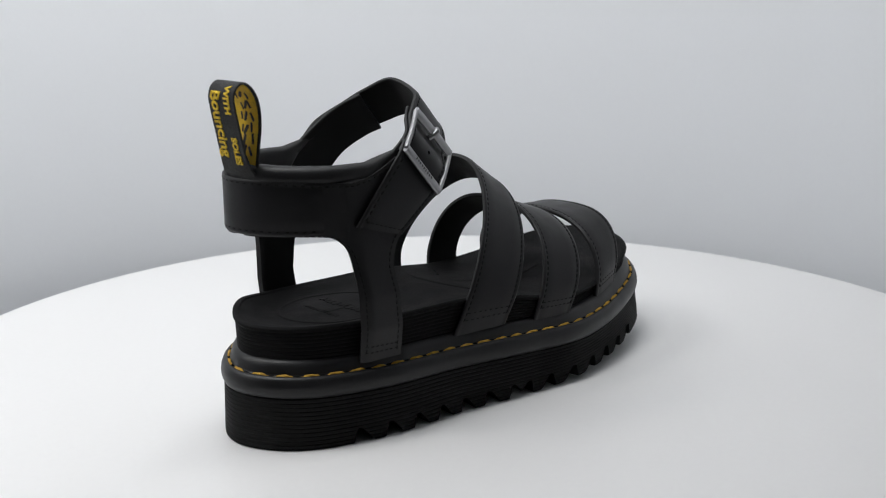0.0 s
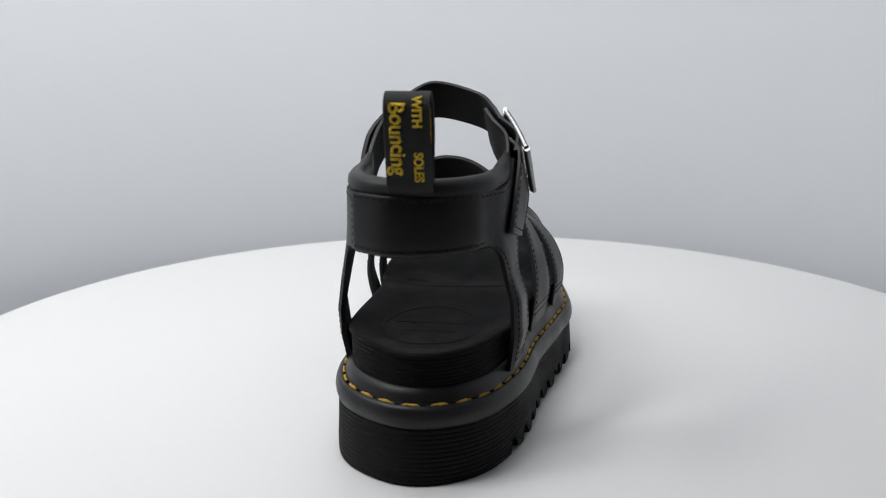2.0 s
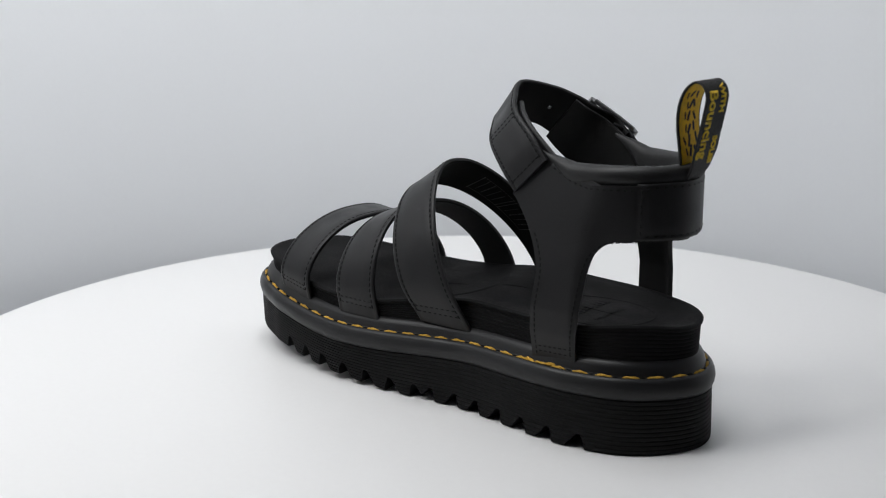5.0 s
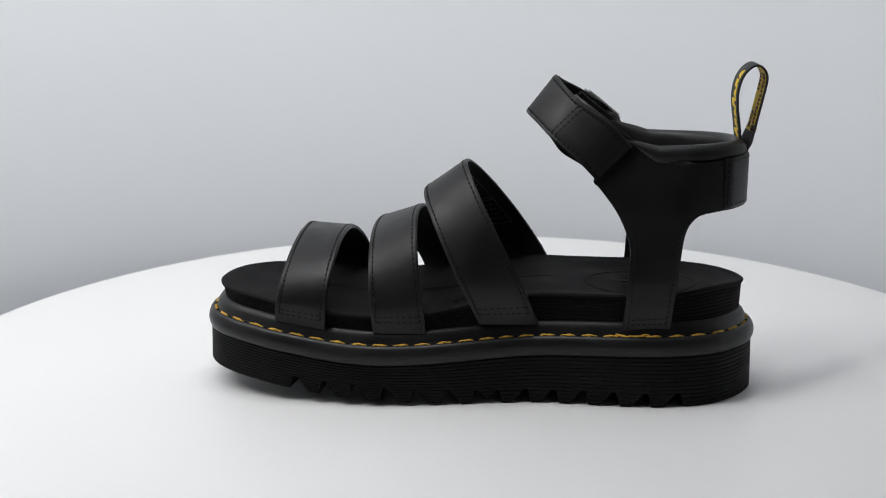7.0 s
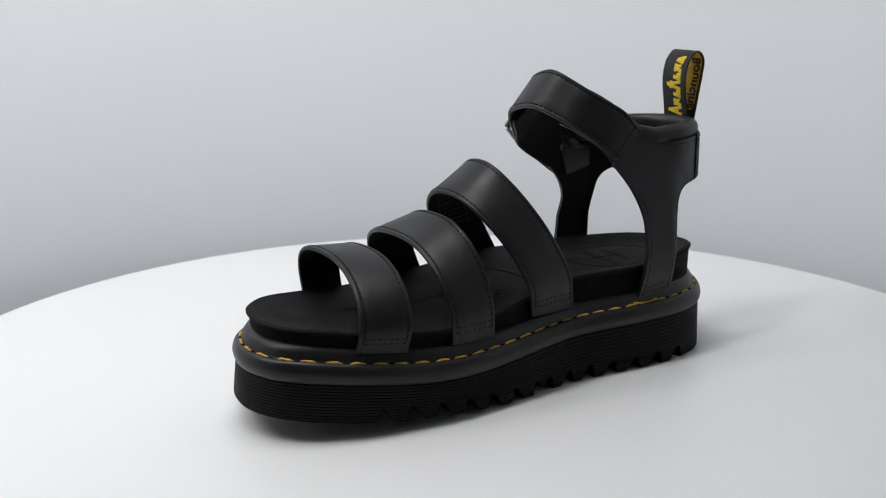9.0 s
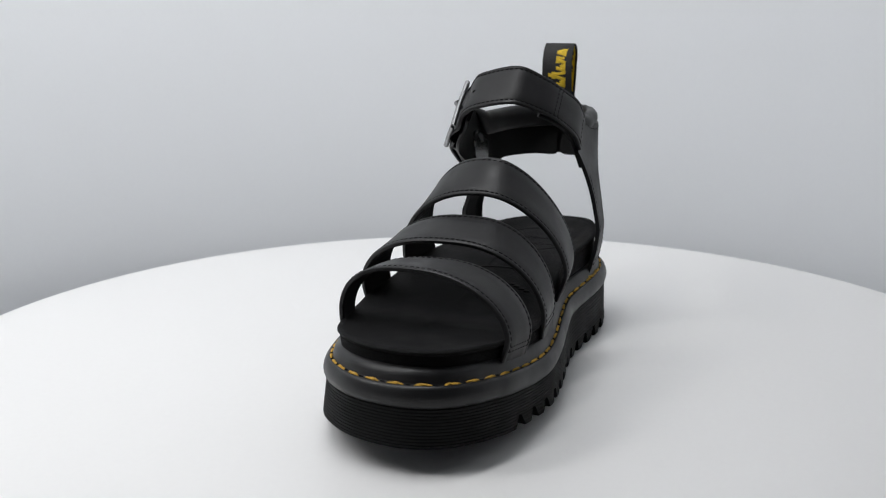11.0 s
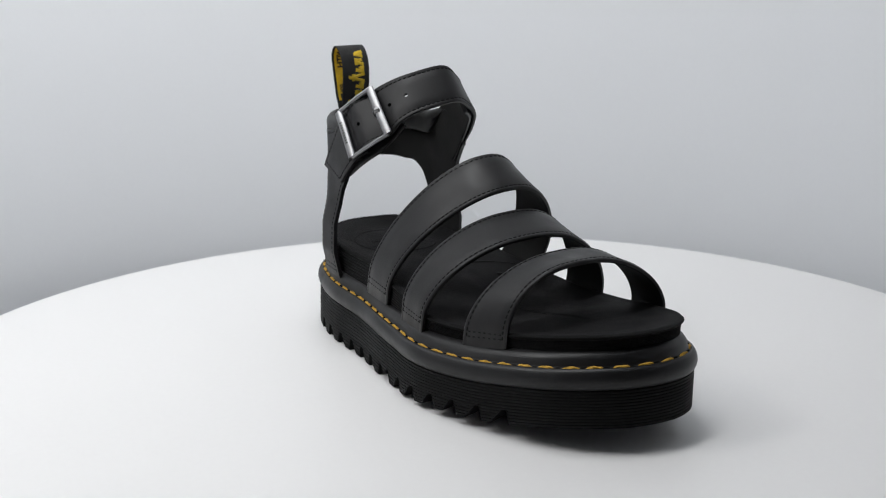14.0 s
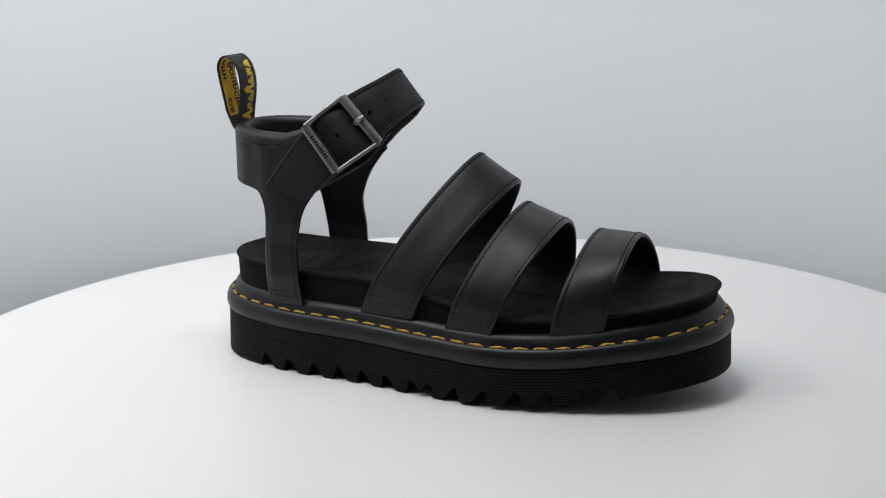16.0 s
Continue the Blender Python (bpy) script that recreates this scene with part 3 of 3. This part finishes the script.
def build_ankle_strap(rig):
    # from the sewn patch on the inner side over the instep and down through the buckle
    front = [(-61.6, 41.8, 107.3), (-53.0, 40.6, 116.0), (-41.0, 34.0, 125.4), (-34.0, 25, 131.2), (-28.0, 12, 135.6), (-31.0, -9, 131.6), (-36.0, -18.5, 126.0), (-41.0, -22.4, 119.0),
             (-49.0, -31.0, 112.8), (-58.0, -31.6, 105.0)]
    rear = [(-77.5, 40.0, 123.2), (-68.0, 38.4, 133.2), (-55.0, 32.5, 141.5), (-48.0, 25.0, 147.6), (-42.0, 12.0, 153.5), (-46.4, -9, 149.2), (-54.8, -17.0, 144.2), (-60.8, -21.2, 140.0),
            (-68.4, -29.2, 134.5), (-75.2, -29.2, 127.0)]
    shape, face = ribbon(front, rear, 90, thick=2.2, outward=(45, (1, 0, 1)))
    strap = part("ankle_strap", shape, LEATHER, rig, "black leather ankle strap with punched holes", inside=LINED)
    k = SEAM_IN / face.width
    rows = [seam(face, k, 0.02, 0.97), seam(face, 1 - k, 0.02, 0.97), cross_seam(face, 0.03, k, 1 - k), cross_seam(face, 0.235, k, 1 - k), cross_seam(face, 0.255, k, 1 - k)]
    tagged(part("stitching", joined(rows), BLACK_THREAD, strap), kind="stuff")
    drills = []
    for u in (0.665, 0.748, 0.912):
        p, t, sd, n = face(u, 0.5)
        drills.append(loft([[tuple(p + n * h + (t * math.cos(b) + sd * math.sin(b)) * 1.0) for b in np.linspace(0, 2 * math.pi, 16, endpoint=False)] for h in (3.0, -5.0)], cap=True))
    drill = new("drill", mesh_from("drill", *joined(drills), RECESS_SHADE))
    cut = strap.modifiers.new("punch", "BOOLEAN")
    cut.operation, cut.object, cut.solver = "DIFFERENCE", drill, "EXACT"
    bpy.context.view_layer.update()
    punched = bpy.data.meshes.new_from_object(strap.evaluated_get(bpy.context.evaluated_depsgraph_get()))
    strap.modifiers.remove(cut)
    bpy.data.objects.remove(drill)
    punched.set_sharp_from_angle(angle=radians(30))
    strap.data = punched
    # the flap under the buckle on the outer side
    low_f = [(-77.6, -31.6, 89.4), (-68.0, -33.0, 97.0), (-57.6, -33.2, 105.0), (-51.5, -29.0, 109.5)]
    low_r = [(-100.9, -28.9, 96.0), (-90.0, -30.0, 110.0), (-76.0, -30.6, 126.5), (-69.0, -25.6, 132.0)]
    shape, face = ribbon(low_f, low_r, 30, thick=2.0, outward=(10, (0, -1, 0)))
    flap = part("buckle_flap", shape, LEATHER, rig, "black leather flap that holds the buckle")
    rows = [seam(face, 0.09, 0.06, 0.9), seam(face, 0.91, 0.06, 0.9), cross_seam(face, 0.07, 0.09, 0.91)]
    tagged(part("stitching", joined(rows), BLACK_THREAD, flap), kind="stuff")


def tube(points, radius, sides=10, flat=1.0, nor=None, closed=False):
    p = np.array(points, float)
    n = len(p)
    rows = []
    for i in range(n):
        a, b = p[(i - 1) % n if closed else max(0, i - 1)], p[(i + 1) % n if closed else min(n - 1, i + 1)]
        t = (b - a) / np.linalg.norm(b - a)
        ref = np.array(nor if nor is not None else (0, 0, 1), float)
        s = np.cross(t, ref)
        s /= np.linalg.norm(s)
        m = np.cross(s, t)
        rows.append([tuple(p[i] + radius * (s * math.cos(c) + m * flat * math.sin(c))) for c in np.linspace(0, 2 * math.pi, sides, endpoint=False)])
    return loft(rows, close_v=closed, cap=not closed)


def build_buckle(rig):
    """A square steel buckle with two broad bars, two thin sides and a prong."""
    br, bf, tf, tr = (np.array(c) for c in ((-75.2, -32.6, 128.0), (-57.6, -34.8, 106.4), (-39.2, -23.8, 120.0), (-59.3, -22.6, 141.6)))
    mid = (br + bf + tf + tr) / 4
    nor = np.cross(bf - br, tr - br)
    nor /= np.linalg.norm(nor)
    if nor[1] > 0:
        nor = -nor
    buckle = part("buckle", tube([br, br * 0.93 + bf * 0.07, br * 0.5 + bf * 0.5, br * 0.07 + bf * 0.93, bf], 2.4, 12, 0.6, nor), STEEL, rig, "square brushed steel buckle", sharp=50)
    part("top_bar", tube([tr, tr * 0.5 + tf * 0.5 + nor * 0.4, tf], 2.45, 12, 0.6, nor), STEEL, buckle)
    for a, b in ((br, tr), (bf, tf)):
        part("side_bar", tube([a, a * 0.66 + b * 0.34 + nor * 0.5, a * 0.34 + b * 0.66 + nor * 0.5, b], 1.15, 10, 1.0, nor), STEEL, buckle)
    part("prong", tube([(tr + tf) / 2 - (tf - bf) * 0.12 - nor * 1.5, (tr + tf) / 2 - (tf - bf) * 0.07 + nor * 1.2, (tr + tf) / 2 + nor * 2.2, (tr + tf) / 2 + (tf - bf) * 0.07 + nor * 1.4], 1.35, 10, 1.0, nor), STEEL, buckle)
    # engraving as raised dark bars, its shade given by their colour
    bars = []
    along = (bf - br) / np.linalg.norm(bf - br)
    side = np.cross(nor, along)
    for i in range(9):
        q = br + (bf - br) * (0.25 + 0.055 * i) + nor * 1.3
        bars.append(dash(q, along, side, nor, 1.0, 2.0, 0.18))
    tagged(part("engraved_mark", joined(bars), RECESS_SHADE, buckle), kind="stuff")


LOOP = [(-128.6, 114), (-129.8, 121), (-128.8, 130), (-127.5, 139), (-127.5, 146), (-129.0, 152.2), (-131.8, 156.4), (-135.5, 158.7), (-139.2, 157.4), (-141.4, 153),
        (-140.8, 147), (-138.6, 136), (-136.8, 127), (-135.7, 121.6), (-133.6, 117.6)]


def loop_frame(u, v):
    """A point on the outer face of the heel loop: u along it from the front foot over the top to the back, v across in mm."""
    i = min(len(LOOP_LINE) - 2, int(u * (len(LOOP_LINE) - 1)))
    q = u * (len(LOOP_LINE) - 1) - i
    a = LOOP_LINE[i] * (1 - q) + LOOP_LINE[i + 1] * q
    t = LOOP_LINE[i + 1] - LOOP_LINE[i]
    t /= np.linalg.norm(t)
    n = np.array((-t[1], t[0]))
    tuck = 0.036 * min(v, 0.0) ** 2 * min(1.0, max(0.0, (129 - a[1]) / 11)) * (u > 0.5)
    a = a + np.array((tuck, 0.0))
    return np.array((a[0], 9.0 + v * 1.07, a[1])), np.array((n[0], 0, n[1])), np.array((t[0], 0, t[1]))


LOOP_LINE = spline(LOOP, 160)


def build_loop(rig):
    rows = []
    sign = 1.0
    p, n, _ = loop_frame(0.5, 0)
    if n[2] < 0:
        sign = -1.0
    for u in np.linspace(0, 1, 90):
        row = []
        for v, h in ((-8.5, -0.5), (-8.2, 0.0), (-4, 0.0), (0, 0.0), (4, 0.0), (8.1, 0.0), (8.4, -0.5), (8.1, -1.0), (0, -1.0), (-8.2, -1.0)):
            p, n, _ = loop_frame(u, v)
            row.append(tuple(p + n * sign * h))
        rows.append(row)
    loop = part("heel_loop", loft(rows, cap=True), WEBBING, rig, "black woven heel loop with yellow lettering")
    # yellow weave on its inner face, with black weave marks over it
    rows = []
    for u in np.linspace(0.10, 0.90, 70):
        rows.append([tuple(loop_frame(u, v)[0] - loop_frame(u, v)[1] * sign * h) for v, h in ((-7.2, 0.95), (-7.2, 1.18), (7.2, 1.18), (7.2, 0.95))])
    part("inner_weave", loft(rows, cap=True), WOVEN_YELLOW, loop, "yellow woven inner face")
    rnd = random.Random(11)
    marks = []
    for i in range(6):
        u = 0.16 + 0.052 * i
        for v, turn, l, w in ((-3.4, 0.3, 6.0, 2.2), (0.2, -0.3, 6.6, 2.6), (3.2, 0.2, 4.6, 1.8)):
            p, n, t = loop_frame(u + rnd.uniform(-0.008, 0.008), v + rnd.uniform(-1.2, 1.2))
            turn += rnd.uniform(-0.3, 0.3)
            y = np.array((0.0, 1.0, 0.0))
            marks.append(dash(p - n * sign * 1.15, t * math.cos(turn) + y * math.sin(turn), y * math.cos(turn) - t * math.sin(turn), -n * sign, l, w, 0.14))
    tagged(part("reverse_weave", joined(marks), WEBBING, loop, "black reverse of the woven mark"), kind="stuff")

    def lettering(text, size, v0, u0, u1, name, wavy=0.0, inside=False):
        """Letters that run down the back of the loop; the top of each letter points along +y or -y."""
        data = bpy.data.curves.new(name, "FONT")
        data.body, data.size, data.extrude, data.offset = text, size, 0.0, 0.19
        ob = bpy.data.objects.new(name, data)
        scene.collection.objects.link(ob)
        bpy.context.view_layer.update()
        me = bpy.data.meshes.new_from_object(ob.evaluated_get(bpy.context.evaluated_depsgraph_get()))
        scene.collection.objects.unlink(ob)
        bm = bmesh.new()
        bm.from_mesh(me)
        bmesh.ops.subdivide_edges(bm, edges=[e for e in bm.edges if e.calc_length() > size * 0.25], cuts=2)
        got = bmesh.ops.extrude_face_region(bm, geom=bm.faces[:])
        for g in got["geom"]:
            if isinstance(g, bmesh.types.BMVert):
                g.co.z += 1.0
        xs = [v.co.x for v in bm.verts]
        lo, hi = min(xs), max(xs)
        for v in bm.verts:
            k = (v.co.x - lo) / (hi - lo)
            u = u0 + (u1 - u0) * k
            p, n, _ = loop_frame(u, v0 - v.co.y + wavy * math.sin(k * 19))
            lift = -1.16 - 0.14 * v.co.z if inside else 0.02 + 0.28 * v.co.z
            v.co = Vector(p + n * sign * lift) * MM
        bmesh.ops.recalc_face_normals(bm, faces=bm.faces)
        bm.to_mesh(me)
        bm.free()
        me.materials.clear()
        me.materials.append(WEBBING if inside else WOVEN_YELLOW)
        word = new(name, me)
        word.parent = loop
        return word
    for inside in (False, True):
        lettering("WITH", 4.7, -2.3, 0.560, 0.692, "word", 0.0, inside)
        lettering("SOLES", 4.7, -2.3, 0.800, 0.928 - 0.04 * inside, "word", 0.0, inside)
        lettering("Bouncing", 8.2, 6.0, 0.592, 0.900, "word", 0.25, inside)
    # the mark on the front is a run of plain yellow strokes
    strokes = []
    y = np.array((0, 1.0, 0))
    for i in range(7):
        u = 0.135 + 0.050 * i
        tall = 11.5 if i in (0, 3) else 6.2
        shift = 0.0 if i in (0, 3) else 2.2
        for off, w, tilt, l, v in ((-0.012, tall, 0.25, 2.0, 0.0), (0.008, tall * (0.9 if i % 3 == 0 else 0.45), -0.2, 1.8, 0.6), (-0.002, 2.4, 0.0, 4.2, 1.6 - 3.4 * (i % 2))):
            p, n, t = loop_frame(u + off, v + shift)
            a = t * math.cos(tilt) + y * math.sin(tilt)
            strokes.append(dash(p + n * sign * 0.05, a, np.cross(n, a), n * sign, l, w, 0.25))
    tagged(part("front_mark", joined(strokes), WOVEN_YELLOW, loop, "yellow woven mark"), kind="stuff")


def build_sandal():
    rig = tagged(new("sandal"), "black leather strappy platform sandal with yellow welt stitching", "sandal")
    build_outsole(rig)
    build_welt(rig)
    build_footbed(rig)
    build_straps(rig)
    build_ankle(rig)
    build_ankle_strap(rig)
    build_buckle(rig)
    build_loop(rig)
    return rig


build_tent()
turntable = build_turntable()
sandal = build_sandal()


def motions():
    """The disc and the sandal on it turn together at a steady rate."""
    times = [16.0 * i / 32 for i in range(33)]
    for thing, z in ((turntable, 0.0), (sandal, 0.0015)):
        walk(thing, [(t, pose(0, 0, z, 0, 0, TURN_START + TURN_RATE * t)) for t in times])


motions()
